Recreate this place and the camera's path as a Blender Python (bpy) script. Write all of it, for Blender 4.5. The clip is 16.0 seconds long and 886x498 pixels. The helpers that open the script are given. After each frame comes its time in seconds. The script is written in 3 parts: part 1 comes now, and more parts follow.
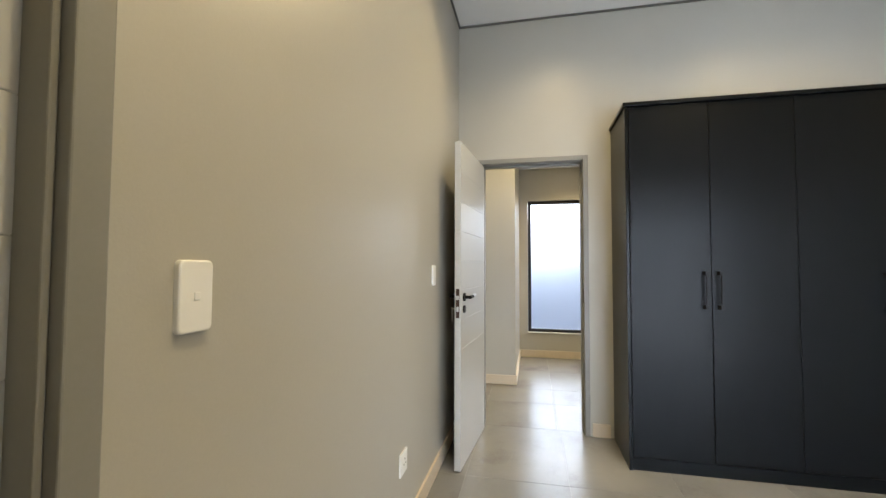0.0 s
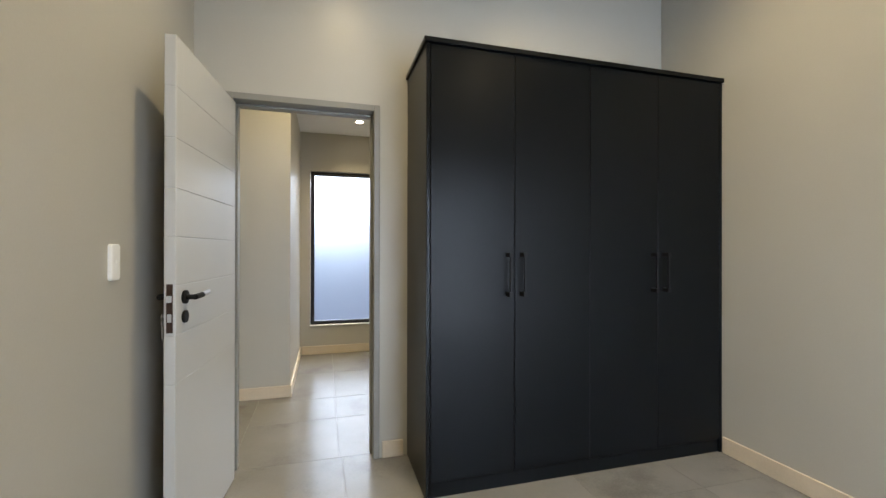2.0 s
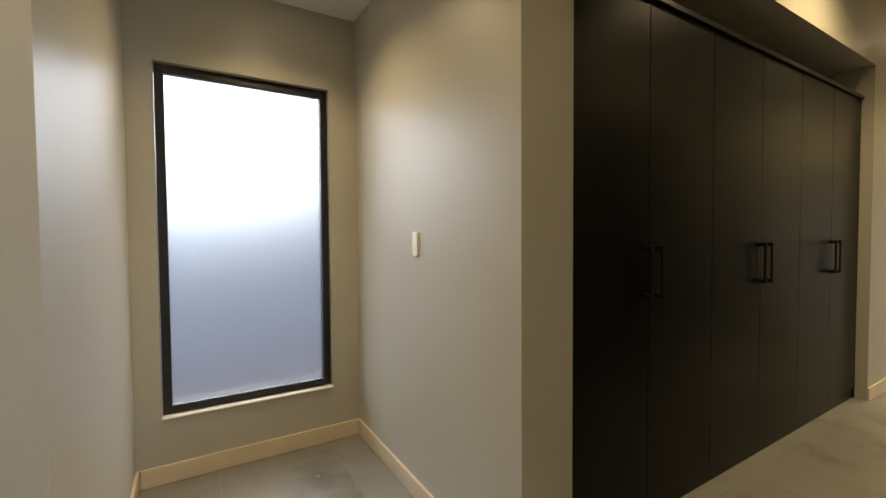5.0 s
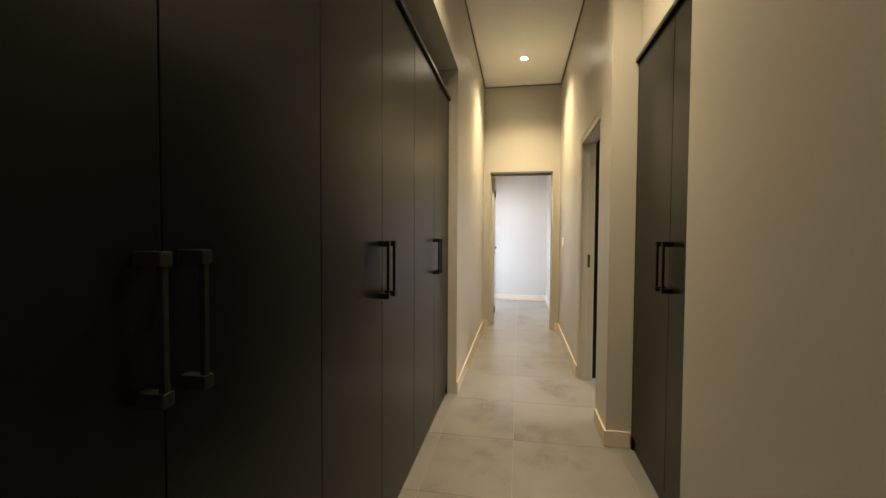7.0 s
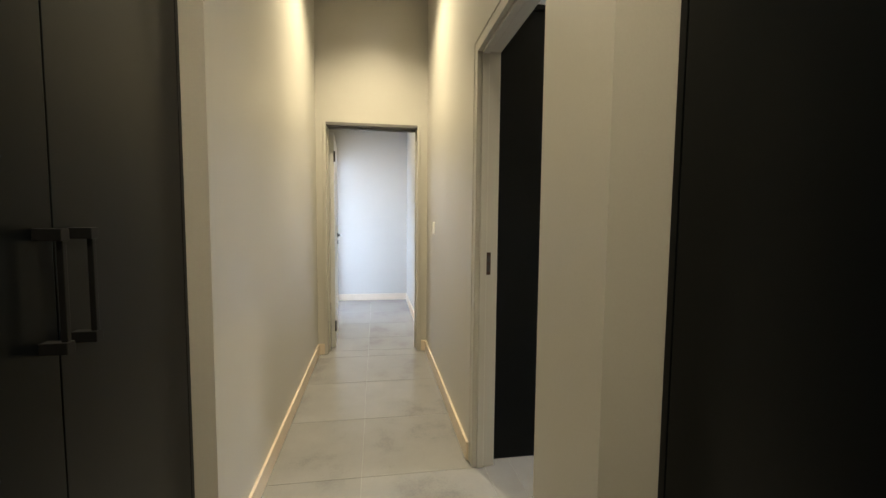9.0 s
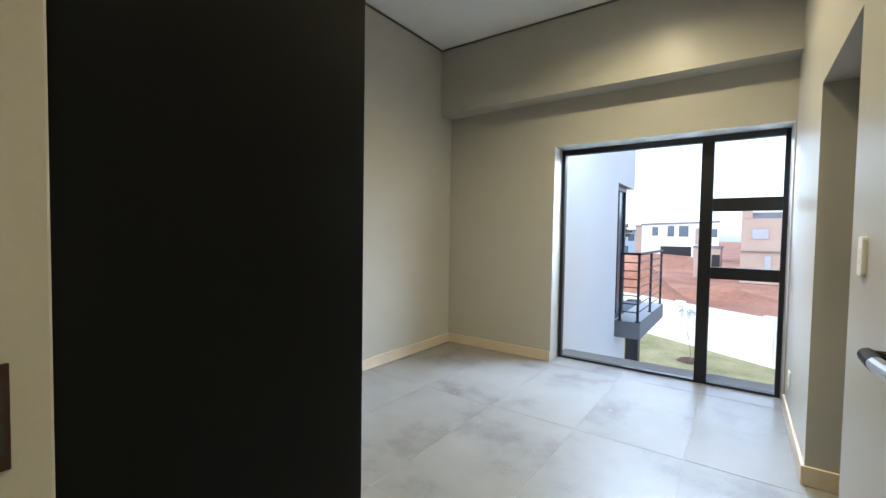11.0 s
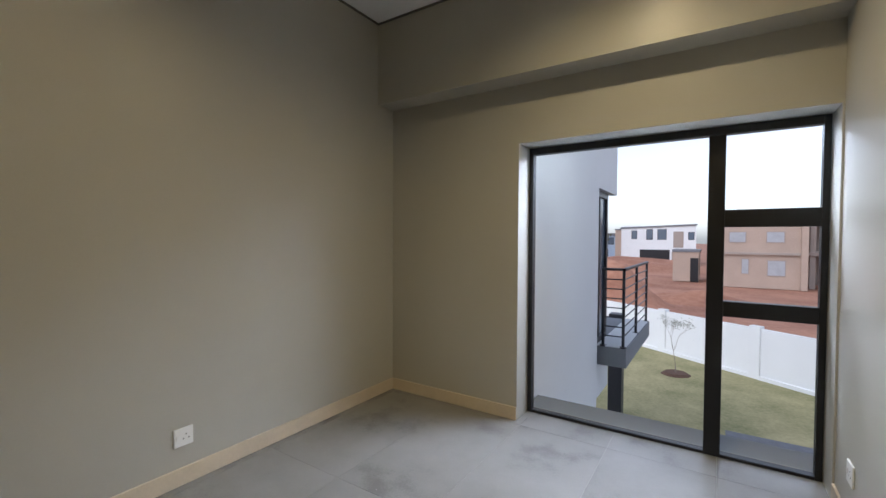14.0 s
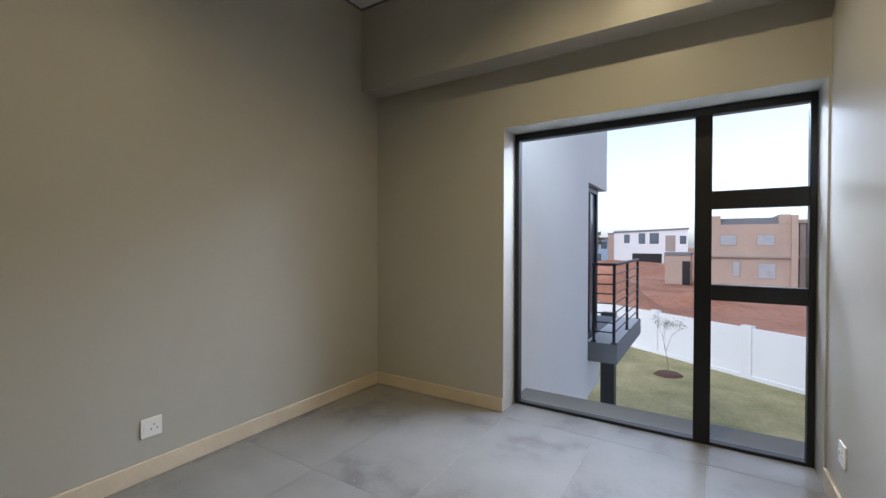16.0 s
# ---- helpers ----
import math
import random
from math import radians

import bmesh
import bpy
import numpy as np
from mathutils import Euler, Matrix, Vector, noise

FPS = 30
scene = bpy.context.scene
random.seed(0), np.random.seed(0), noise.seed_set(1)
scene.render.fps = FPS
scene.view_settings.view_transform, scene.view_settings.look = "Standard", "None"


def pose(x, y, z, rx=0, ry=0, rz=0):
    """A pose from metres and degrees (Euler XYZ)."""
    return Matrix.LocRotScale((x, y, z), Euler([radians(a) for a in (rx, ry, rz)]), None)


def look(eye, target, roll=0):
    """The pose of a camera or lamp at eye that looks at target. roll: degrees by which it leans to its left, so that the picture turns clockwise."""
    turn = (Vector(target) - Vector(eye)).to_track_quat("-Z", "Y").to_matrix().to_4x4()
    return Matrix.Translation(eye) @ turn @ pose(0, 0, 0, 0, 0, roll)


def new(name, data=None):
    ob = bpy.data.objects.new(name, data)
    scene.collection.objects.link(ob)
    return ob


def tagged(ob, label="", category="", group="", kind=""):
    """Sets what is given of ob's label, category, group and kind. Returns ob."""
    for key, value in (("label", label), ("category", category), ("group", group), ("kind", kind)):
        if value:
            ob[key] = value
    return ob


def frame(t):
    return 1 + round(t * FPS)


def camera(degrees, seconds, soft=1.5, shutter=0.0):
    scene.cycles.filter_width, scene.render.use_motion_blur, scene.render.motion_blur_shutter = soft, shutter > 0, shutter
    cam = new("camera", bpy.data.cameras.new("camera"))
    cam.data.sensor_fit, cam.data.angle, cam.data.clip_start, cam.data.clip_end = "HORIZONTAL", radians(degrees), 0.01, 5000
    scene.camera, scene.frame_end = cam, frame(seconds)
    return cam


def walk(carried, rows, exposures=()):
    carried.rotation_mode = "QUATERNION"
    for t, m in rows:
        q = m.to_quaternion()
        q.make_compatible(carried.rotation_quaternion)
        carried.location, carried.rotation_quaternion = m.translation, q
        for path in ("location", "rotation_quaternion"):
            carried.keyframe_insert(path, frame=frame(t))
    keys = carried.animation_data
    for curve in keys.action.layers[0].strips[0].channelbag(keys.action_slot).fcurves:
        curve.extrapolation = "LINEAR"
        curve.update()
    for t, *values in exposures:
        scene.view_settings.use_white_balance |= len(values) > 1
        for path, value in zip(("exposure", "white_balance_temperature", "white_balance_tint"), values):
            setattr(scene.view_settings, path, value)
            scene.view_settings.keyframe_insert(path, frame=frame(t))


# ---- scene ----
cam = camera(93.2, 16.0)
PATH = [
    (0, (1.32, 1.618, 1.248), (0.901, 3.572, 1.331), 0.2),
    (0.5, (1.366, 1.627, 1.245), (1.395, 3.625, 1.322), -0.0),
    (1, (1.383, 1.73, 1.238), (1.73, 3.699, 1.29), -0.2),
    (1.5, (1.412, 1.998, 1.223), (1.922, 3.932, 1.242), -0.2),
    (2, (1.413, 2.417, 1.238), (1.957, 4.342, 1.242), 0.1),
    (2.5, (1.322, 2.882, 1.269), (1.81, 4.821, 1.251), 0.2),
    (3, (1.306, 3.312, 1.3), (1.694, 5.274, 1.256), -0.4),
    (3.2, (1.306, 3.483, 1.301), (1.68, 5.447, 1.258), -0.1),
    (5.3, (1.445, 5.207, 1.262), (2.7, 6.763, 1.187), -0.3),
    (5.5, (1.56, 5.305, 1.252), (2.968, 6.724, 1.175), -0.2),
    (6, (1.855, 5.458, 1.237), (3.57, 6.485, 1.171), 0.2),
    (6.5, (2.14, 5.567, 1.265), (4.03, 6.218, 1.197), 0.3),
    (7, (2.547, 5.58, 1.249), (4.514, 5.936, 1.181), 0.3),
    (7.5, (2.968, 5.516, 1.247), (4.961, 5.677, 1.176), 0.3),
    (8, (3.44, 5.616, 1.21), (5.439, 5.586, 1.153), 0.5),
    (8.2, (3.604, 5.595, 1.235), (5.601, 5.519, 1.154), 0.5),
    (10.3, (5.459, 5.355, 1.25), (7.053, 4.15, 1.158), 0.9),
    (10.5, (5.575, 5.285, 1.22), (7.019, 3.903, 1.146), 0.9),
    (11, (5.703, 5.065, 1.223), (6.862, 3.437, 1.148), 0.9),
    (11.5, (5.842, 4.877, 1.222), (6.702, 3.072, 1.155), 1.0),
    (12, (5.938, 4.688, 1.252), (6.627, 2.813, 1.177), 0.8),
    (12.5, (5.969, 4.502, 1.253), (6.629, 2.616, 1.175), 0.7),
    (13, (5.992, 4.32, 1.283), (6.738, 2.466, 1.205), 0.5),
    (13.5, (5.98, 4.177, 1.32), (6.899, 2.402, 1.251), 0.4),
    (14, (5.947, 4.088, 1.359), (7.039, 2.413, 1.308), 0.3),
    (14.5, (5.9, 4.033, 1.358), (7.129, 2.456, 1.316), 0.1),
    (15, (5.889, 4.02, 1.321), (7.17, 2.484, 1.288), 0.1),
    (15.5, (5.909, 4.022, 1.263), (7.138, 2.444, 1.235), 0.1),
    (16, (5.925, 3.987, 1.224), (6.993, 2.297, 1.199), 0.1),
]
SKY, SUN = 0.13, 0.24
ROOM_W, PASS_W, NOOK_W, LAMP_GLOW = 27, 84, 24, 30
EXPOSURES = [(0.0, 1.95, 6100, 12), (0.5, 1.8, 6100, 12), (2.5, 1.7, 5900, 12), (3.2, 1.75, 5900, 12), (5.3, 1.35, 6700, 12), (6.0, 1.6, 6700, 14), (6.5, 1.75, 7500, 16),
             (7.1, 1.85, 5700, 18), (8.2, 1.85, 5400, 18), (10.3, 1.75, 5200, 9), (11.0, 1.75, 5400, 9), (11.7, 1.5, 5500, 12), (12.5, 1.05, 5600, 14), (14.0, 0.87, 5800, 14), (16.0, 0.87, 5700, 14)]
walk(cam, [(t, look(eye, target, roll)) for t, eye, target, roll in PATH], EXPOSURES)

# ---- world, sun and lamps ----
world = bpy.data.worlds.new("sky")
scene.world = world
world.use_nodes = True
wn = world.node_tree.nodes
bg = wn["Background"]
sky = wn.new("ShaderNodeTexSky")
sky.sky_type, sky.sun_disc = "NISHITA", False
sky.sun_elevation, sky.sun_rotation = radians(42), radians(27)
sky.dust_density, sky.ozone_density, sky.air_density = 1.5, 1.0, 1.0
haze = wn.new("ShaderNodeHueSaturation")
haze.inputs["Saturation"].default_value = 0.45
world.node_tree.links.new(sky.outputs[0], haze.inputs["Color"])
world.node_tree.links.new(haze.outputs[0], bg.inputs[0])
bg.inputs[1].default_value = SKY
sun = new("sun", bpy.data.lights.new("sun", "SUN"))
sun.data.energy, sun.data.angle, sun.data.color = SUN, radians(20), (1, 0.95, 0.88)
sun.matrix_world = look((0, 0, 0), (-0.33, -0.66, -0.66))


def sky_panel(eye, target, w, h, watts):
    """An added area lamp outside a window, standing in for daylight from the sky."""
    li = new("sky_fill_lamp", bpy.data.lights.new("sky_fill_lamp", "AREA"))
    li.data.shape, li.data.size, li.data.size_y, li.data.energy, li.data.color = "RECTANGLE", w, h, watts, (0.80, 0.90, 1.0)
    li.data.spread = radians(110)
    li.matrix_world = look(eye, target)


sky_panel((2.845, 0.86, 1.05), (2.845, 3.0, 1.05), 1.7, 2.0, 9)
sky_panel((6.10, 0.42, 2.42), (6.18, 1.45, 1.86), 1.3, 0.5, 38)
sky_panel((9.30, 7.0, 1.15), (10.74, 5.5, 1.0), 1.3, 2.0, 9)
sky_panel((-0.4, 12.0, 3.3), (1.9, 6.6, 1.3), 7.0, 2.6, 34)


# ---- materials ----
def mat(name, color, rough=0.5, metal=0.0, var=0.0, scale=3.0, fine=40.0, bump=0.0, spec=0.5, tint=None, coat=0.0):
    """Painted or mineral surface: base colour broken up at two scales, with fine relief."""
    m = bpy.data.materials.new(name)
    m.use_nodes = True
    nt = m.node_tree
    n, l = nt.nodes, nt.links
    b = n["Principled BSDF"]
    b.inputs["Base Color"].default_value = (*color, 1)
    b.inputs["Roughness"].default_value = rough
    b.inputs["Metallic"].default_value = metal
    b.inputs["Specular IOR Level"].default_value = spec
    b.inputs["Coat Weight"].default_value = coat
    if var or bump:
        tc = n.new("ShaderNodeTexCoord")
        geo = n.new("ShaderNodeNewGeometry")
        big = n.new("ShaderNodeTexNoise")
        big.inputs["Scale"].default_value, big.inputs["Detail"].default_value = scale, 6
        small = n.new("ShaderNodeTexNoise")
        small.inputs["Scale"].default_value, small.inputs["Detail"].default_value = fine, 4
        for t in (big, small):
            l.new(geo.outputs["Position"], t.inputs["Vector"])
        if var:
            mixv = n.new("ShaderNodeMix")
            mixv.data_type = "FLOAT"
            mixv.inputs["Factor"].default_value = 0.35
            l.new(big.outputs[0], mixv.inputs[2])
            l.new(small.outputs[0], mixv.inputs[3])
            ramp = n.new("ShaderNodeValToRGB")
            other = tint or tuple(c * (1 + var) for c in color)
            ramp.color_ramp.elements[0].position, ramp.color_ramp.elements[1].position = 0.32, 0.68
            ramp.color_ramp.elements[0].color = (*(c * (1 - var) for c in color), 1)
            ramp.color_ramp.elements[1].color = (*(min(1, c) for c in other), 1)
            l.new(mixv.outputs[0], ramp.inputs[0])
            l.new(ramp.outputs[0], b.inputs["Base Color"])
            rr = n.new("ShaderNodeMapRange")
            rr.inputs[3].default_value, rr.inputs[4].default_value = rough * 0.85, min(1, rough * 1.2)
            l.new(big.outputs[0], rr.inputs[0])
            l.new(rr.outputs[0], b.inputs["Roughness"])
        if bump:
            bp = n.new("ShaderNodeBump")
            bp.inputs["Strength"].default_value, bp.inputs["Distance"].default_value = bump, 0.002
            l.new(small.outputs[0], bp.inputs["Height"])
            l.new(bp.outputs[0], b.inputs["Normal"])
    return m


def tile_material(name, dark, light, rough):
    """Cement-look porcelain: cloudy marks that differ from tile to tile, darker smudges, semi-gloss."""
    m = mat(name, light, rough)
    n, l = m.node_tree.nodes, m.node_tree.links
    b = n["Principled BSDF"]
    geo, info = n.new("ShaderNodeNewGeometry"), n.new("ShaderNodeObjectInfo")
    off = n.new("ShaderNodeVectorMath")
    off.operation = "ADD"
    mul = n.new("ShaderNodeMath")
    mul.operation = "MULTIPLY"
    mul.inputs[1].default_value = 37.0
    l.new(info.outputs["Random"], mul.inputs[0])
    l.new(geo.outputs["Position"], off.inputs[0])
    l.new(mul.outputs[0], off.inputs[1])
    cloud = n.new("ShaderNodeTexNoise")
    cloud.inputs["Scale"].default_value, cloud.inputs["Detail"].default_value, cloud.inputs["Roughness"].default_value = 2.2, 5, 0.58
    cloud.inputs["Distortion"].default_value = 0.0
    grain = n.new("ShaderNodeTexNoise")
    grain.inputs["Scale"].default_value, grain.inputs["Detail"].default_value = 90, 5
    l.new(off.outputs[0], cloud.inputs["Vector"])
    l.new(off.outputs[0], grain.inputs["Vector"])
    mx = n.new("ShaderNodeMix")
    mx.data_type = "FLOAT"
    mx.inputs["Factor"].default_value = 0.15
    l.new(cloud.outputs[0], mx.inputs[2])
    l.new(grain.outputs[0], mx.inputs[3])
    ramp = n.new("ShaderNodeValToRGB")
    e = ramp.color_ramp.elements
    e[0].position, e[0].color = 0.33, (*dark, 1)
    e[1].position, e[1].color = 0.62, (*light, 1)
    mid = e.new(0.45)
    mid.color = (*(0.3 * d + 0.7 * g for d, g in zip(dark, light)), 1)
    l.new(mx.outputs[0], ramp.inputs[0])
    l.new(ramp.outputs[0], b.inputs["Base Color"])
    rr = n.new("ShaderNodeMapRange")
    rr.inputs[3].default_value, rr.inputs[4].default_value = rough * 1.25, rough * 0.85
    l.new(cloud.outputs[0], rr.inputs[0])
    l.new(rr.outputs[0], b.inputs["Roughness"])
    bp = n.new("ShaderNodeBump")
    bp.inputs["Strength"].default_value, bp.inputs["Distance"].default_value = 0.01, 0.0005
    l.new(grain.outputs[0], bp.inputs["Height"])
    l.new(bp.outputs[0], b.inputs["Normal"])
    return m


def glass_material(name, rough=0.0, tint=(1, 1, 1)):
    m = bpy.data.materials.new(name)
    m.use_nodes = True
    b = m.node_tree.nodes["Principled BSDF"]
    b.inputs["Base Color"].default_value = (*tint, 1)
    b.inputs["Transmission Weight"].default_value = 1
    b.inputs["Roughness"].default_value = rough
    b.inputs["IOR"].default_value = 1.05 if not rough else 1.3
    return m


def glow(name, color, strength):
    m = bpy.data.materials.new(name)
    m.use_nodes = True
    b = m.node_tree.nodes["Principled BSDF"]
    b.inputs["Emission Color"].default_value = (*color, 1)
    b.inputs["Emission Strength"].default_value = strength
    return m


WALL = mat("greige wall paint", (0.43, 0.414, 0.365), 0.37, var=0.035, scale=1.3, fine=160, bump=0.12)
CEIL = mat("white ceiling board", (0.78, 0.78, 0.77), 0.7, var=0.02, scale=2, fine=80, bump=0.05)
# Shade painted as dark strips under the ceilings; also colours one door head.
TRIMC = mat("dark grey shade strip and door head", (0.12, 0.115, 0.105), 0.6, var=0.05)
SKIRT = mat("cream skirting tile", (0.60, 0.51, 0.385), 0.38, var=0.08, scale=5, fine=70, bump=0.06)
TILE = tile_material("cement-look porcelain", (0.15, 0.148, 0.144), (0.232, 0.229, 0.222), 0.24)
GROUT = mat("grey grout", (0.27, 0.265, 0.255), 0.9, var=0.1, scale=6, fine=90)
BLACK = mat("black satin board", (0.0024, 0.0032, 0.0040), 0.30, spec=0.18)
EDGE = mat("black board edge", (0.006, 0.008, 0.009), 0.4)
HANDLE = mat("matt black handle", (0.004, 0.004, 0.0045), 0.5, spec=0.25)
DOORP = mat("pale grey door paint", (0.50, 0.50, 0.485), 0.3, var=0.025, scale=2, fine=150, bump=0.04)
FRAMEP = mat("grey steel door frame", (0.23, 0.225, 0.205), 0.4, var=0.04, scale=4, fine=120)
ALU = mat("black powder-coated aluminium", (0.006, 0.006, 0.008), 0.4, var=0.06, scale=9, fine=200)
PLASTIC = mat("white switch plastic", (0.82, 0.82, 0.80), 0.3)
SLOT = mat("dark socket slot", (0.03, 0.03, 0.03), 0.5)
BRONZE = mat("aged brown lock metal", (0.07, 0.045, 0.035), 0.4, metal=0.8, var=0.2, scale=30, fine=200)
STEEL = mat("brushed steel", (0.62, 0.62, 0.63), 0.28, metal=1.0)
IRON = mat("dark iron", (0.03, 0.03, 0.032), 0.4, metal=0.6)
GLASS = glass_material("clear glass")
FROST = glass_material("frosted glass", 0.55, (0.93, 0.97, 1.0))
LAMPG = glow("warm lamp", (1.0, 0.80, 0.52), LAMP_GLOW)
WHITEM = mat("white plaster", (0.74, 0.75, 0.745), 0.75, var=0.035, scale=1.1, fine=60, bump=0.25)
GREYP = mat("grey slab paint", (0.20, 0.21, 0.225), 0.7, var=0.06, scale=3, fine=60, bump=0.2)
RAIL = mat("dark grey railing", (0.035, 0.036, 0.042), 0.45, metal=0.3)
CERAM = mat("white ceramic", (0.82, 0.82, 0.82), 0.12, coat=0.4)
BATHT = mat("dark bathroom tile", (0.17, 0.17, 0.18), 0.3, var=0.12, scale=3, fine=60)
LAWN = mat("patchy lawn", (0.25, 0.26, 0.10), 0.95, var=0.3, scale=0.9, fine=14, bump=1.0, tint=(0.44, 0.38, 0.20))
EARTH = mat("red bare earth", (0.34, 0.14, 0.08), 0.95, var=0.25, scale=0.25, fine=3.0, bump=0.8, tint=(0.50, 0.26, 0.165))
PAVE = mat("grey paving", (0.16, 0.165, 0.18), 0.8, var=0.2, scale=6, fine=40, bump=0.4)
SOIL = mat("dark tree soil", (0.10, 0.055, 0.035), 0.95, var=0.3, scale=12, fine=60, bump=1.0)
BARK = mat("pale thin bark", (0.24, 0.20, 0.16), 0.9, var=0.2, scale=20, fine=90)
LEAF = mat("dull green leaf", (0.09, 0.10, 0.045), 0.7, var=0.3, scale=9, fine=40)
TAN = mat("tan plaster", (0.41, 0.315, 0.25), 0.85, var=0.08, scale=0.6, fine=8, bump=0.2)
TAN2 = mat("grey-brown plaster", (0.34, 0.285, 0.245), 0.85, var=0.08, scale=0.6, fine=8)
ROOF = mat("grey roof sheet", (0.16, 0.165, 0.18), 0.6, var=0.08, scale=1, fine=20)
FARGL = mat("dark far window glass", (0.10, 0.13, 0.17), 0.15)
PALEGL = mat("pale grey window glass", (0.36, 0.37, 0.39), 0.35, var=0.1, scale=2, fine=9)
# House wall with the blue of distant haze mixed into its colour.
HAZE = mat("house wall tinted with haze", (0.33, 0.42, 0.54), 0.9, var=0.12, scale=0.5, fine=6)


# ---- builders ----
def box(bm, x0, y0, z0, x1, y1, z1, bevel=0.0):
    r = bmesh.ops.create_cube(bm, size=1, matrix=Matrix.Translation(((x0 + x1) / 2, (y0 + y1) / 2, (z0 + z1) / 2)) @ Matrix.Diagonal((abs(x1 - x0), abs(y1 - y0), abs(z1 - z0), 1)))
    if bevel:
        es = {e for v in r["verts"] for e in v.link_edges}
        bmesh.ops.bevel(bm, geom=list(es), offset=bevel, segments=2, affect="EDGES", profile=0.5)
    return bm


def rod(bm, a, b, r, seg=10, r2=None):
    a, b = Vector(a), Vector(b)
    m = Matrix.Translation((a + b) / 2) @ (b - a).to_track_quat("Z", "Y").to_matrix().to_4x4()
    bmesh.ops.create_cone(bm, cap_ends=True, segments=seg, radius1=r, radius2=r if r2 is None else r2, depth=(b - a).length, matrix=m)
    return bm


def mesh_of(name, bm, material):
    me = bpy.data.meshes.new(name)
    bm.to_mesh(me)
    bm.free()
    me.materials.append(material)
    return me


def solid(name, bm, material, label="", category="", group="", kind=""):
    return tagged(new(name, mesh_of(name, bm, material)), label, category, group, kind)


def part(name, bm, material, parent, label=""):
    ob = new(name, mesh_of(name, bm, material))
    ob.parent = parent
    if label:
        ob["label"] = label
    return ob


def thing(name, label, category, group="", at=(0, 0, 0), turn=0, kind=""):
    ob = tagged(new(name), label, category, group, kind)
    ob.empty_display_size = 0.1
    ob.matrix_basis = pose(*at, 0, 0, turn)
    return ob


def boxes(*rows, bevel=0.0):
    bm = bmesh.new()
    for r in rows:
        box(bm, *r, bevel=bevel)
    return bm


def wall(name, axis, a0, a1, t0, t1, z0, z1, holes=(), material=None, label="matt greige painted wall"):
    """A wall along x or y from a0 to a1, thickness t0 to t1, with openings (a, b, low, high) cut through it."""
    cuts = sorted({a0, a1, *(h[0] for h in holes), *(h[1] for h in holes)})
    bm = bmesh.new()
    for p, q in zip(cuts, cuts[1:]):
        spans = [(z0, z1)]
        for h in holes:
            if h[0] <= p and q <= h[1]:
                spans = [s for lo, hi in spans for s in ((lo, min(hi, h[2])), (max(lo, h[3]), hi)) if s[1] - s[0] > 1e-4]
        for lo, hi in spans:
            if axis == "x":
                box(bm, p, t0, lo, q, t1, hi)
            else:
                box(bm, t0, p, lo, t1, q, hi)
    return solid(name, bm, material or WALL, label, "wall", kind="structure")


# ---- structure ----
HA, HB, HP, HN = 3.20, 3.17, 3.21, 2.62
TOP = 3.45
wall("wall_bedroom_west", "y", 0.90, 4.92, 0.60, 0.74, 0, TOP, [(1.25, 2.08, 0, 2.09)])
wall("wall_bedroom_south", "x", 0.60, 3.87, 0.82, 1.20, 0, TOP, [(1.95, 3.74, 0, 2.06)])
wall("wall_bedroom_north", "x", -0.14, 3.985, 4.92, 5.06, 0, TOP, [(0.90, 1.725, 0, 2.09)])
wall("wall_bedroom_east", "y", 1.20, 4.918, 3.77, 3.905, 0, TOP)
wall("wall_lobby_west", "y", 5.06, 6.166, -0.14, 0.0, 0, TOP)
wall("wall_lobby_pier", "x", -0.14, 1.135, 6.166, 7.80, 0, TOP)
wall("wall_nook_north", "x", 1.135, 2.55, 7.60, 7.80, 0, TOP, [(1.25, 2.14, 0.34, 2.17)])
wall("wall_nook_east", "y", 6.05, 7.60, 2.31, 2.55, 0, TOP)
wall("wall_nook_bulkhead", "x", 1.135, 2.31, 6.166, 6.26, HN + 0.004, TOP)
wall("wall_wardrobe_recess", "x", 2.55, 5.765, 6.62, 6.74, 0, TOP)
wall("wall_wardrobe_bulkhead", "x", 2.55, 5.765, 6.05, 6.62, 2.515, TOP)
wall("wall_passage_north", "x", 5.765, 8.21, 6.05, 6.74, 0, TOP)
wall("wall_passage_end", "y", 5.06, 6.74, 8.21, 8.35, 0, TOP, [(5.13, 5.985, 0, 2.085)])
wall("wall_cupboard_back", "x", 3.905, 5.13, 4.30, 4.42, 0, TOP)
wall("wall_cupboard_bulkhead", "x", 3.905, 5.13, 4.42, 4.905, 2.262, TOP)
wall("wall_passage_pier", "y", 4.30, 5.06, 5.13, 5.27, 0, TOP)
wall("wall_second_bedroom_north", "x", 5.41, 8.21, 4.955, 5.06, 0, TOP, [(5.45, 6.355, 0, 2.08)])
wall("wall_second_bedroom_west", "y", 0.82, 5.06, 5.27, 5.41, 0, TOP, [(2.345, 3.18, 0, 1.975)])
wall("wall_second_bedroom_south", "x", 5.41, 8.52, 0.82, 1.18, 0, TOP, [(5.42, 7.178, 0, 2.06)])
wall("wall_second_bedroom_bulkhead", "x", 5.41, 8.38, 1.18, 1.38, 2.49, TOP)
wall("wall_second_bedroom_east", "y", 1.18, 4.92, 8.38, 8.52, 0, TOP)
wall("wall_end_room_south", "x", 8.35, 10.88, 4.92, 5.06, 0, TOP)
wall("wall_end_room_east", "y", 5.06, 6.2, 10.74, 10.88, 0, TOP)
wall("wall_end_room_north", "x", 8.35, 10.88, 6.2, 6.34, 0, TOP, [(9.55, 10.55, 0.05, 2.1)])
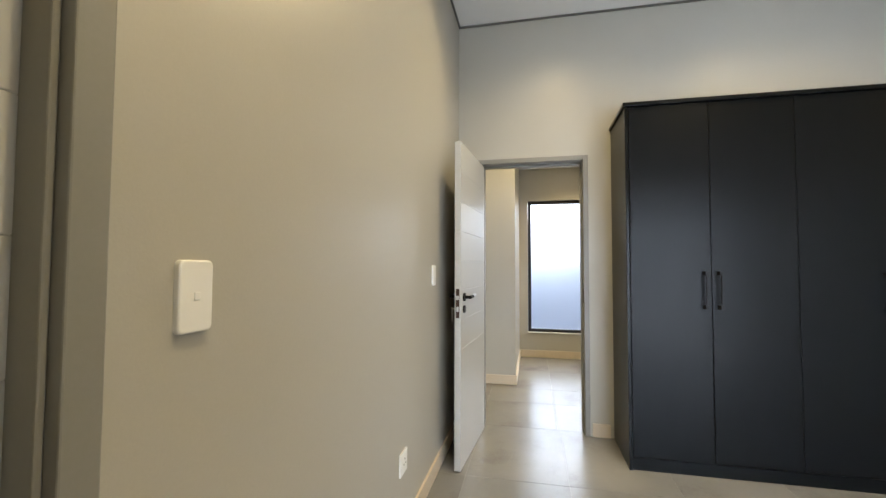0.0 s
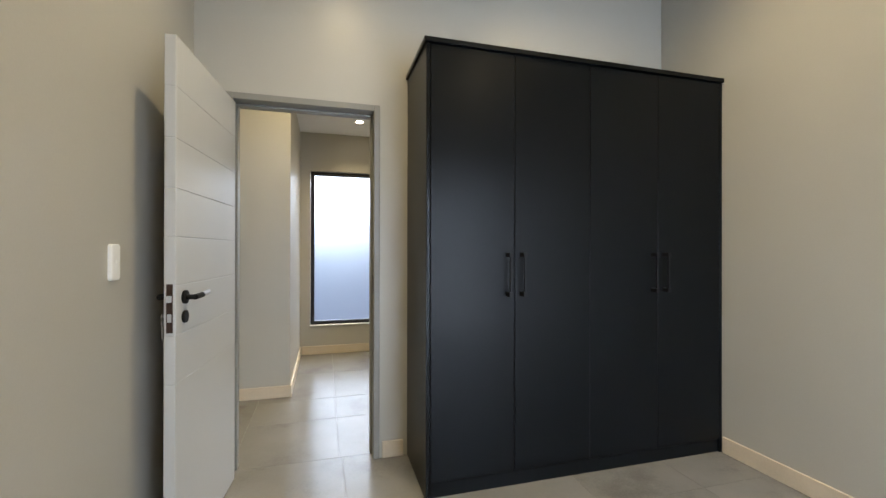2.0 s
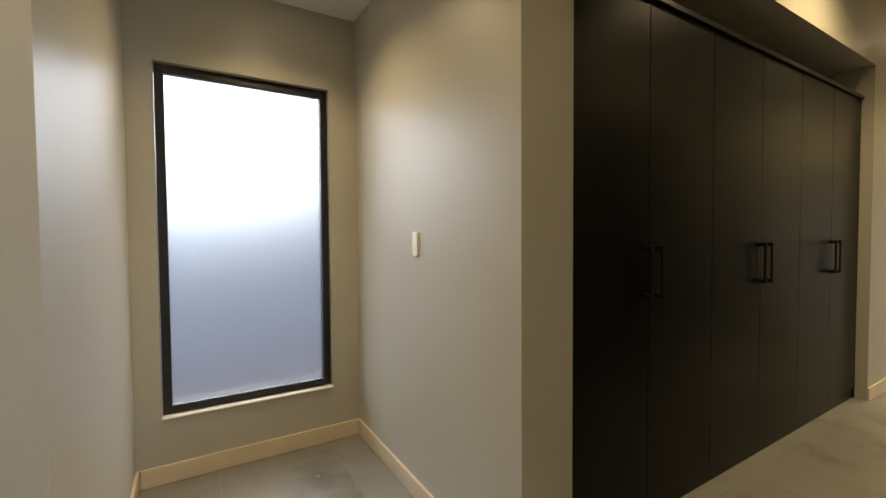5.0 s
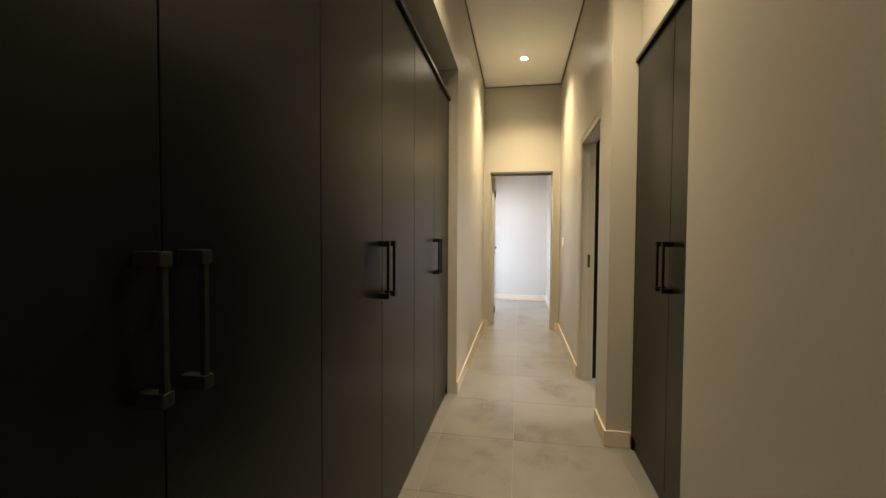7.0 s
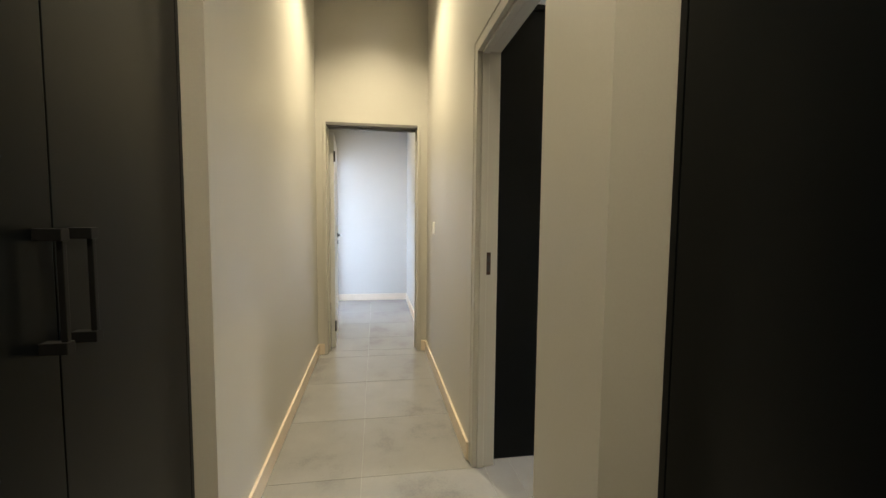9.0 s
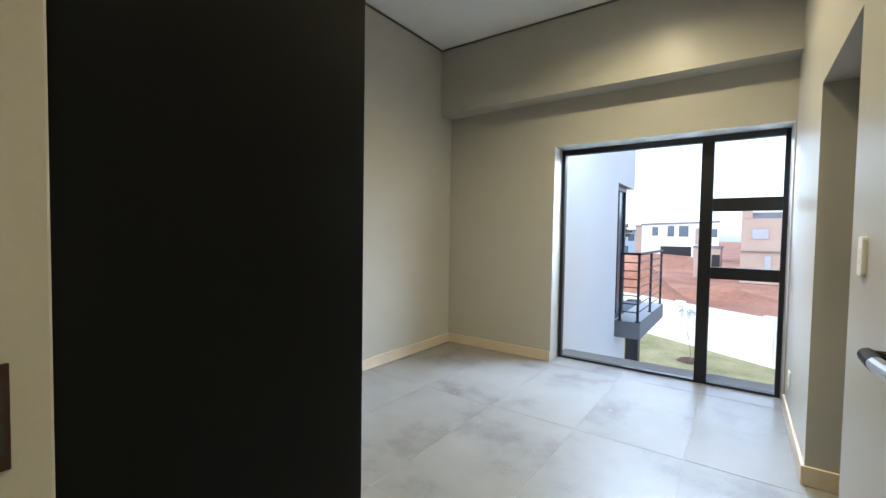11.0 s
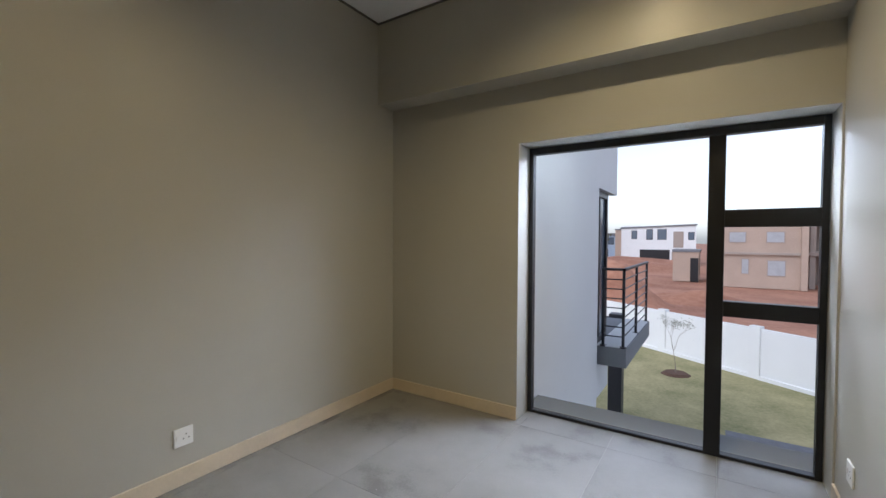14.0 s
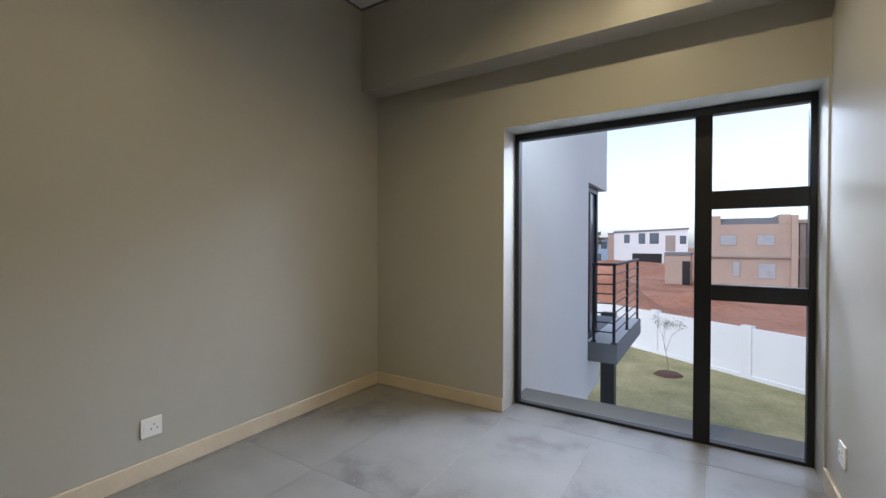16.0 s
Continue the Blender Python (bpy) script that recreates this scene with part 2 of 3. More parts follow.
wall("wall_bathroom_south", "x", 3.87, 5.27, 1.38, 1.55, 0, TOP, [(4.10, 5.18, 1.20, 2.06)])
wall("wall_lower_storey", "x", -0.14, 10.88, 0.95, 7.7, -2.9, -0.15, material=WHITEM, label="white plastered lower storey wall")


def ceiling(name, x0, y0, x1, y1, z):
    solid(name, boxes((x0, y0, z, x1, y1, z + 0.05)), CEIL, "flat white plasterboard ceiling", "ceiling", kind="structure")


ceiling("ceiling_bedroom", 0.74, 1.20, 3.77, 4.92, HA)
ceiling("ceiling_passage", 0.0, 5.06, 8.21, 6.05, HP)
ceiling("ceiling_lobby", 0.0, 6.05, 2.31, 6.166, HP)
ceiling("ceiling_nook", 1.135, 6.17, 2.31, 7.60, HN)
ceiling("ceiling_second_bedroom", 5.41, 1.38, 8.38, 4.92, HB)
ceiling("ceiling_end_room", 8.35, 5.06, 10.74, 6.2, HP)
ceiling("ceiling_bathroom", 3.87, 1.55, 5.27, 4.30, 2.6)
solid("roof", boxes((-0.3, 0.7, TOP, 11.0, 7.9, TOP + 0.2)), GREYP, "flat grey concrete roof", "roof", kind="structure")


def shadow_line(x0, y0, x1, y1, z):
    """A narrow strip where wall meets ceiling, coloured dark for a recess's shade."""
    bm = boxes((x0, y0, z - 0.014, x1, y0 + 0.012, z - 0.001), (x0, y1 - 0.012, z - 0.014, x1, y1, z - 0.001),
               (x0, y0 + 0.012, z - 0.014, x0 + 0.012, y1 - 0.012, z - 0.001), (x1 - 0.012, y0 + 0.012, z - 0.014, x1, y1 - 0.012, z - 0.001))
    solid("trim", bm, TRIMC, "thin strip under the ceiling coloured dark as a shadow line", "trim", kind="structure")


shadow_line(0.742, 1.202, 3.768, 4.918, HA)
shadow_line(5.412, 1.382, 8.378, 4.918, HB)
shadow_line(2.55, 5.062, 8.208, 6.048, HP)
solid("floor", boxes((-0.14, 0.86, -0.15, 10.88, 7.78, -0.0018)), GROUT, "grey cement-look tiled floor with fine joints", "floor", kind="structure")


def skirting(x0, y0, x1, y1, side):
    """Along a wall face from (x0, y0) to (x1, y1); side: which way it stands off the wall."""
    t = 0.014
    dx, dy = {"n": (0, t), "s": (0, -t), "e": (t, 0), "w": (-t, 0)}[side]
    bm = bmesh.new()
    box(bm, min(x0, x1 + dx, x1, x0 + dx), min(y0, y0 + dy, y1, y1 + dy), 0.001, max(x0, x1, x0 + dx, x1 + dx), max(y0, y1, y0 + dy, y1 + dy), 0.098, bevel=0.003)
    solid("baseboard", bm, SKIRT, "cream tiled skirting along the wall", "skirting", kind="structure")


for r in [(0.74, 2.13, 0.74, 4.92, "e"), (3.77, 1.2, 3.77, 4.42, "w"), (1.745, 4.92, 1.87, 4.92, "s"),
          (0.0, 6.166, 1.149, 6.166, "s"), (1.135, 6.166, 1.135, 7.60, "e"), (1.155, 7.60, 2.296, 7.60, "s"), (2.31, 6.036, 2.31, 7.60, "w"),
          (2.296, 6.05, 2.55, 6.05, "s"), (5.751, 6.05, 8.21, 6.05, "s"), (8.21, 5.99, 8.21, 6.036, "w"), (8.21, 5.075, 8.21, 5.11, "w"),
          (6.365, 5.06, 8.21, 5.06, "n"), (5.116, 5.06, 5.445, 5.06, "n"), (5.13, 4.925, 5.13, 5.06, "w"), (1.75, 5.06, 3.999, 5.06, "n"),
          (0.0, 5.06, 0.88, 5.06, "n"), (5.41, 1.18, 5.41, 2.359, "e"), (5.28, 2.345, 5.41, 2.345, "n"), (5.41, 3.18, 5.41, 4.07, "e"),
          (7.178, 1.18, 8.366, 1.18, "n"), (8.38, 1.18, 8.38, 4.42, "w"), (10.74, 5.06, 10.74, 6.2, "w"), (8.4, 6.2, 10.72, 6.2, "s"), (8.4, 5.06, 10.72, 5.06, "n")]:
    skirting(*r)


# ---- doors ----
def door_frame(name, lo, hi, top, depth0, depth1, axis, at_label="grey painted steel door frame", material=None, face=0.05, head=None):
    """A pressed steel frame lining an opening along x or y: two jambs and a head with a stop."""
    f = tagged(new(name), at_label, "door frame", kind="structure")

    def b(a0, d0, z0, a1, d1, z1, nm, m=None):
        r = (a0, d0, z0, a1, d1, z1) if axis == "x" else (d0, a0, z0, d1, a1, z1)
        part(nm, boxes(r, bevel=0.003), m or material or FRAMEP, f)

    for nm, a, c in (("jamb", lo - 0.004, lo + face), ("jamb", hi - face, hi + 0.004)):
        b(a, depth0 - 0.012, 0, c, depth1 + 0.012, top + 0.004, nm)
    b(lo + face, depth0 - 0.012, top - face, hi - face, depth1 + 0.012, top + 0.004, "head", head)
    mid = (depth0 + depth1) / 2
    b(lo + face, mid, 0, lo + face + 0.012, depth1 - 0.01, top - face, "stop")
    b(hi - face - 0.012, mid, 0, hi - face, depth1 - 0.01, top - face, "stop")
    b(lo + face + 0.012, mid, top - face - 0.012, hi - face - 0.012, depth1 - 0.01, top - face, "stop", head)
    return f


def door_leaf(name, label, at, turn, width=0.76, height=2.03, lever=1.055):
    """A flush leaf hinged at its local origin, running along +x, with level V grooves, mortice lock and lever handles."""
    d = thing(name, label, "door", at=at, turn=turn, kind="structure")
    bm = boxes((0.006, -0.0165, 0.010, width - 0.002, 0.0165, height - 0.002))
    cuts = [0.008, 0.74, 0.92, 1.105, 1.285, 1.465, 1.65, 1.84, height]
    for lo, hi in zip(cuts, cuts[1:]):
        box(bm, 0.004, -0.02, lo, width, 0.02, hi, bevel=0.003)
    part("leaf", bm, DOORP, d)
    x = width - 0.075
    for s in (1, -1):
        bm = rod(bmesh.new(), (x, s * 0.02, lever), (x, s * 0.03, lever), 0.026, 20)
        h = part("rose", bm, HANDLE, d, "round black handle rose")
        bm = bmesh.new()
        rod(bm, (x, s * 0.03, lever), (x, s * 0.062, lever), 0.010, 12)
        rod(bm, (x + 0.008, s * 0.062, lever), (x - 0.06, s * 0.064, lever + 0.002), 0.011, 12)
        part("lever", bm, HANDLE, h)
        part("lever_tip", rod(bmesh.new(), (x - 0.058, s * 0.064, lever + 0.002), (x - 0.14, s * 0.060, lever + 0.006), 0.0105, 12), STEEL, h, "brushed steel lever tip")
        part("key_rose", rod(bmesh.new(), (x, s * 0.02, lever - 0.075), (x, s * 0.029, lever - 0.075), 0.024, 20), HANDLE, d)
    lock = part("lock_plate", boxes((width - 0.001, -0.011, lever - 0.125, width + 0.002, 0.011, lever + 0.055), bevel=0.001), BRONZE, d, "brown metal lock plate")
    part("latch", boxes((width, -0.008, lever - 0.012, width + 0.012, 0.008, lever + 0.012), bevel=0.002), STEEL, lock)
    part("bolt", boxes((width, -0.007, lever - 0.085, width + 0.004, 0.007, lever - 0.055), bevel=0.001), STEEL, lock)
    for z in (0.22, height - 0.22):
        part("hinge", rod(bmesh.new(), (-0.004, -0.024, z - 0.05), (-0.004, -0.024, z + 0.05), 0.008, 10), IRON, d)
    return d


door_frame("door_frame_1", 0.90, 1.725, 2.09, 4.92, 5.06, "x", face=0.032)
door_frame("door_frame_2", 1.25, 2.08, 2.09, 0.60, 0.74, "y")
door_frame("door_frame_3", 5.45, 6.355, 2.08, 4.955, 5.045, "x", "wall-coloured door lining", WALL)
door_frame("door_frame_4", 5.13, 5.985, 2.085, 8.21, 8.35, "y", "wall-coloured door lining with a dark head", WALL, 0.022, TRIMC)
door_leaf("door_1", "pale grey grooved bedroom door standing open with keys in its lock", (0.93, 4.895, 0), -95, 0.73)
door_leaf("door_2", "pale grey grooved door, closed in the side wall", (0.66, 1.305, 0), 90, 0.72)
door_leaf("door_3", "pale grey grooved door swung open against the side wall", (5.498, 4.895, 0), -91, 0.75)
door_leaf("door_4", "pale grey grooved door standing open into the end room", (8.37, 5.93, 0), 3, 0.76)

# keys hanging in the first door's lock, on the wall side
keys = thing("key_bunch", "small steel keys hanging from the door lock", "keys", at=(0.848, 4.245, 0.98))
bm = bmesh.new()
bmesh.ops.create_cone(bm, cap_ends=True, segments=18, radius1=0.012, radius2=0.012, depth=0.003, matrix=pose(-0.03, 0, 0, 0, 90, 0))
box(bm, -0.03, -0.003, -0.002, 0.0, 0.003, 0.003)
part("key_in_lock", bm, STEEL, keys)
bm = bmesh.new()
bmesh.ops.create_cone(bm, cap_ends=True, segments=18, radius1=0.011, radius2=0.011, depth=0.003, matrix=pose(-0.03, 0, -0.025, 0, 90, 0))
box(bm, -0.0315, -0.003, -0.085, -0.0285, 0.003, -0.034)
box(bm, -0.0315, 0.003, -0.083, -0.0285, 0.009, -0.072)
part("hanging_key", bm, STEEL, keys)


def strike(at, turn):
    s = thing("strike_plate", "brown metal strike plate let into the door jamb", "strike plate", at=at, turn=turn)
    part("plate", boxes((-0.013, 0, -0.055, 0.013, 0.002, 0.055), bevel=0.001), BRONZE, s)
    for z in (-0.022, 0.022):
        part("mortice", boxes((-0.008, 0.0018, z - 0.016, 0.006, 0.0026, z + 0.016)), SLOT, s)


strike((6.3045, 4.99, 1.03), 90)
strike((1.6925, 4.95, 1.03), 90)


# ---- wardrobes ----
def pull(parent, x, y, z0, z1, s=-1):
    """A square-section bar pull with two feet, standing off a door in y."""
    h = part("handle", boxes((x - 0.005, y + s * 0.044, z0, x + 0.005, y + s * 0.033, z1), bevel=0.0015), HANDLE, parent, "slim matt black bar handle")
    for z in (z0 + 0.008, z1 - 0.008):
        part("handle_foot", boxes((x - 0.011, y, z - 0.011, x + 0.011, y + s * 0.046, z + 0.011), bevel=0.0015), HANDLE, h)


def wardrobe(name, label, x0, x1, face, back, top, n, pulls, s=-1, cornice=True, ends=True, side_gap=0.02):
    """A run of hinged black doors between end panels. s: -1 when the doors look to -y."""
    w = thing(name, label, "wardrobe")
    f = face
    inner = f - s * 0.02
    part("carcass", boxes((x0 + 0.02, min(inner - s * 0.002, back), 0.08, x1 - 0.02, max(inner - s * 0.002, back), top - 0.03)), EDGE, w)
    for a, b in ((x0, x0 + 0.02), (x1 - 0.02, x1)):
        part("end_panel", boxes((a, min(f, back), 0.0, b, max(f, back), top - 0.025), bevel=0.0015), BLACK, w)
    part("plinth", boxes((x0 + 0.021, min(f - s * 0.012, f - s * 0.03), 0.0, x1 - 0.021, max(f - s * 0.012, f - s * 0.03), 0.075)), BLACK, w)
    over = 0.012 if cornice else 0.0
    part("top_panel", boxes((x0 - over * (side_gap > 0.01), min(f + s * 0.016, back), top - 0.024, x1, max(f + s * 0.016, back), top), bevel=0.002), BLACK, w)
    width = (x1 - x0 - 0.044) / n
    for k in range(n):
        a = x0 + 0.022 + k * width
        d = part("door", boxes((a + 0.0015, min(f, inner), 0.082, a + width - 0.0015, max(f, inner), top - 0.028), bevel=0.0015), BLACK, w)
        side = pulls[k]
        if side:
            pull(d, a + (0.04 if side == "l" else width - 0.04), f, 1.0, 1.22, s)
    return w


wardrobe("wardrobe", "tall black satin four-door wardrobe with slim bar handles", 1.895, 3.765, 4.43, 4.918, 2.29, 4, "rlrl")
wardrobe("wardrobe", "long black built-in wardrobe recessed in the passage wall", 2.555, 5.76, 6.12, 6.615, 2.30, 6, "rlrlrl", side_gap=0, cornice=False)
wardrobe("wardrobe", "black wardrobe with plain end panel beside the bedroom door", 6.36, 8.378, 4.435, 4.95, 2.29, 4, "rlrl")
wardrobe("cupboard", "tall black two-door cupboard set in a passage niche", 3.989, 5.126, 4.92, 4.425, 2.255, 2, "rl", s=1, side_gap=0, cornice=False)


# ---- switches and sockets ----
def rounded_plate(w, h, t, radius):
    """A plate with rounded corners and softened rim, back on the wall plane, face towards +y."""
    bm = boxes((-w / 2, 0, -h / 2, w / 2, t, h / 2))
    bmesh.ops.bevel(bm, geom=[e for e in bm.edges if abs(e.verts[0].co.y - e.verts[1].co.y) > t / 2], offset=radius, segments=5, affect="EDGES", profile=0.5)
    bmesh.ops.bevel(bm, geom=[e for e in bm.edges if min(v.co.y for v in e.verts) > t * 0.9], offset=t * 0.35, segments=3, affect="EDGES", profile=0.5)
    return bm


def switch(at, turn, h=0.115, w=0.062, rockers=1, label="white rounded light switch plate on the wall"):
    s = thing("light_switch", label, "switch", "wall switches", at=at, turn=turn)
    part("plate", rounded_plate(w, h, 0.012, 0.011), PLASTIC, s)
    for k in range(rockers):
        z = (k - (rockers - 1) / 2) * 0.03
        part("rocker", boxes((-0.006, 0.011, z - 0.007, 0.006, 0.0135, z + 0.007), bevel=0.001), PLASTIC, s)
    return s


def socket(at, turn, label="white three-pin wall socket above the skirting", w=0.1, h=0.1):
    s = thing("wall_socket", label, "socket", "wall sockets", at=at, turn=turn)
    part("plate", boxes((-w / 2, 0, -h / 2, w / 2, 0.009, h / 2), bevel=0.003), PLASTIC, s)
    for x, z in ((0.0, 0.016), (-0.014, -0.006), (0.014, -0.006)):
        part("pin_hole", rod(bmesh.new(), (x - 0.012, 0.0088, z - 0.004), (x - 0.012, 0.0095, z - 0.004), 0.004, 10), SLOT, s)
    part("rocker", boxes((0.024, 0.0085, -0.012, 0.038, 0.012, 0.012), bevel=0.001), PLASTIC, s)
    return s


switch((0.74, 2.24, 1.195), -90, 0.125, 0.075)
switch((0.74, 4.04, 1.195), -90, 0.12, 0.06)
socket((0.74, 3.462, 0.367), -90)
switch((2.31, 6.78, 1.235), 90, 0.115, 0.05)
switch((5.41, 3.365, 1.175), -90, 0.115, 0.055, 2, "cream two-rocker switch plate beside the bathroom doorway")
switch((7.7, 5.06, 1.17), 0, 0.1, 0.05)
socket((5.41, 1.49, 0.295), -90)
socket((8.38, 2.96, 0.265), 90)

# ---- downlights ----


def downlight(x, y, z, watts, wide=132):
    d = thing("downlight", "small round recessed white ceiling spotlight, lit warm", "ceiling light", "ceiling downlights", at=(x, y, z))
    bm = bmesh.new()
    bmesh.ops.create_cone(bm, cap_ends=False, segments=28, radius1=0.045, radius2=0.038, depth=0.006, matrix=Matrix.Translation((0, 0, -0.003)))
    part("ring", bm, PLASTIC, d)
    bm = bmesh.new()
    bmesh.ops.create_circle(bm, cap_ends=True, segments=24, radius=0.032, matrix=Matrix.Translation((0, 0, -0.0045)) @ Matrix.Rotation(math.pi, 4, "X"))
    part("lamp_face", bm, LAMPG, d)
    li = new("downlight_lamp", bpy.data.lights.new("downlight_lamp", "SPOT"))
    li.data.energy, li.data.color = watts, (1.0, 0.77, 0.39)
    li.data.spot_size, li.data.spot_blend, li.data.shadow_soft_size = radians(wide), 1.0, 0.04
    li.location = (x, y, z - 0.015)


for x, y in ((1.55, 2.2), (3.0, 2.2), (1.55, 3.9), (3.0, 3.9)):
    downlight(x, y, HA, ROOM_W, 154)
for x, y, k in ((6.3, 2.35, 2.6), (7.45, 3.7, 0.6), (6.1, 3.9, 1.0)):
    downlight(x, y, HB, ROOM_W * k, 156)
for x, k in ((7.345, 1.1), (4.5, 0.95)):
    downlight(x, 5.545, HP, PASS_W * k)
downlight(4.55, 3.1, 2.6, 16)
downlight(1.774, 7.02, HN, NOOK_W)
downlight(1.35, 5.55, HP, PASS_W * 0.5)
downlight(9.5, 5.6, HP, PASS_W * 0.65)


# ---- windows ----
def bar(w, r, name="frame_bar"):
    return part(name, boxes(r, bevel=0.003), ALU, w)


def full_window(name, x0, x1, y, top, mull, label):
    """Black aluminium window to the floor: one wide fixed light and a column of three."""
    w = thing(name, label, "window", kind="structure")
    a, b = y - 0.03, y + 0.03
    f = 0.032
    bar(w, (x0, a, 0.0, x0 + f, b, top))
    bar(w, (x1 - f, a, 0.0, x1, b, top))
    bar(w, (x0 + f, a, top - 0.05, x1 - f, b, top))
    bar(w, (x0 + f, a, 0.0, x1 - f, b, 0.02))
    bar(w, (mull - 0.045, a - 0.004, 0.02, mull + 0.045, b + 0.004, top - 0.05), "mullion")
    for z0, z1 in ((1.437, 1.544), (0.885, 0.98)):
        bar(w, (x0 + f, a - 0.002, z0, mull - 0.045, b + 0.002, z1), "transom")
    for r in ((mull + 0.045, 0.02, x1 - f, top - 0.05), (x0 + f, 0.02, mull - 0.045, 0.885), (x0 + f, 0.98, mull - 0.045, 1.437), (x0 + f, 1.544, mull - 0.045, top - 0.05)):
        p = part("pane", boxes((r[0], y - 0.004, r[1], r[2], y + 0.004, r[3])), GLASS, w)
        p.visible_shadow = False
    return w


full_window("window_1", 5.424, 7.174, 0.95, 2.056, 5.95, "floor-to-lintel black aluminium window with clear panes")
full_window("window_2", 1.954, 3.736, 0.94, 2.056, 2.5, "floor-to-lintel black aluminium window with clear panes")


def simple_window(name, axis, a0, a1, d, z0, z1, glass, label, sash=None):
    w = thing(name, label, "window", kind="structure")
    f, t = 0.042, 0.028

    def r(p, q, lo, hi, k=t):
        return (p, d - k, lo, q, d + k, hi) if axis == "x" else (d - k, p, lo, d + k, q, hi)

    bar(w, r(a0, a0 + f, z0, z1))
    bar(w, r(a1 - f, a1, z0, z1))
    bar(w, r(a0 + f, a1 - f, z1 - f, z1))
    bar(w, r(a0 + f, a1 - f, z0, z0 + f))
    cuts = [z0 + f, z1 - f]
    if sash:
        bar(w, r(a0 + f, a1 - f, sash - 0.03, sash + 0.03), "transom")
        cuts = [z0 + f, sash - 0.03, sash + 0.03, z1 - f]
    for lo, hi in zip(cuts[::2], cuts[1::2]):
        p = part("pane", boxes(r(a0 + f, a1 - f, lo, hi, 0.003)), glass, w)
        p.visible_shadow = False
    return w


simple_window("window_3", "x", 1.254, 2.136, 7.66, 0.345, 2.166, FROST, "tall black-framed window with frosted glass")
simple_window("window_4", "x", 9.554, 10.546, 6.28, 0.055, 2.096, GLASS, "tall black-framed clear window")
simple_window("window_5", "x", 4.104, 5.176, 1.46, 1.204, 2.056, GLASS, "black-framed bathroom window with a transom", 1.55)
solid("window_sill", boxes((1.25, 7.585, 0.335, 2.14, 7.625, 0.3445), bevel=0.002), PLASTIC, "thin white inner window sill", "window sill", kind="structure")

# ---- bathroom seen through the doorway ----
slide = thing("door_5", "dark-edged sliding bathroom door pushed into its pocket", "door", kind="structure")
part("leaf", boxes((5.205, 2.20, 0.01, 5.24, 2.475, 2.0), bevel=0.002), DOORP, slide)
part("edge_strip", boxes((5.242, 2.335, 0.01, 5.266, 2.372, 2.0), bevel=0.002), ALU, slide, "black edge strip")
part("latch", boxes((5.24, 2.40, 0.98, 5.258, 2.45, 1.08), bevel=0.003), HANDLE, slide, "black flush latch")
part("head_track", boxes((5.20, 2.20, 2.005, 5.268, 4.0, 2.06), bevel=0.002), ALU, slide, "black overhead track")
solid("wall_cistern", boxes((4.0, 1.55, 0, 5.268, 1.75, 1.16), bevel=0.003), BATHT, "dark tiled half wall behind the toilet", "wall", kind="structure")
wc = thing("toilet", "white wall-hung toilet with closed lid on a dark tiled wall", "toilet")
bm = bmesh.new()
prof = [(0.0, 0.10, 0.14), (0.06, 0.13, 0.19), (0.14, 0.155, 0.23), (0.20, 0.175, 0.26), (0.235, 0.18, 0.268)]
rings = []
for dz, rx, ry in prof:
    rings.append([bm.verts.new((4.86 + rx * math.cos(a), 2.17 + ry * math.sin(a) * (1.0 if math.sin(a) > 0 else 1.05), 0.20 + dz)) for a in (2 * math.pi * i / 32 for i in range(32))])
for a, b in zip(rings, rings[1:]):
    for i in range(32):
        bm.faces.new((a[i], a[(i + 1) % 32], b[(i + 1) % 32], b[i]))
bm.faces.new(rings[0][::-1])
bm.faces.new(rings[-1])
part("bowl", bm, CERAM, wc)
part("wall_mount", boxes((4.73, 1.752, 0.25, 4.99, 1.96, 0.435), bevel=0.02), CERAM, wc)
bm = bmesh.new()
bmesh.ops.create_cone(bm, cap_ends=True, segments=40, radius1=0.182, radius2=0.176, depth=0.03, matrix=Matrix.Translation((4.86, 2.17, 0.455)) @ Matrix.Diagonal((1, 1.48, 1, 1)))
part("lid", bm, CERAM, wc)
fp = thing("flush_plate", "grey flush plate with two round buttons", "flush plate")
part("plate", boxes((4.72, 1.75, 0.94, 4.96, 1.762, 1.09), bevel=0.003), BATHT, fp)
for x in (4.79, 4.89):
    bm = bmesh.new()
    bmesh.ops.create_cone(bm, cap_ends=True, segments=24, radius1=0.032, radius2=0.032, depth=0.006, matrix=pose(x, 1.764, 1.015, 90))
    part("button", bm, STEEL, fp)

# ---- outside: ground, garden, neighbouring wing ----
G = -2.9
solid("ground", boxes((-400, -500, G - 0.6, 400, 300, G - 0.05)), EARTH, "bare red earth stretching to the horizon", "ground", kind="structure")
bm = bmesh.new()
lawn_corners = [(-8, -3.3), (-8, -3.4), (3.602, -10.95), (8.4, -14.2), (14, -18), (14, 0.5), (-8, 0.5)]
vs = [bm.verts.new((x, y, G)) for x, y in lawn_corners]
top = bm.faces.new(vs)
ext = bmesh.ops.extrude_face_region(bm, geom=[top])
bmesh.ops.translate(bm, verts=[v for v in ext["geom"] if isinstance(v, bmesh.types.BMVert)], vec=(0, 0, -0.2))
bmesh.ops.recalc_face_normals(bm, faces=bm.faces)
solid("lawn", bm, LAWN, "patchy dry green lawn behind the house", "lawn", kind="structure")
solid("pavement", boxes((-2, -7.1, G - 0.1, 5.7, 0.9, G + 0.02), (5.7, -5.2, G - 0.1, 12, 0.9, G + 0.02)), PAVE, "grey paved strip beside the house", "pavement", kind="structure")


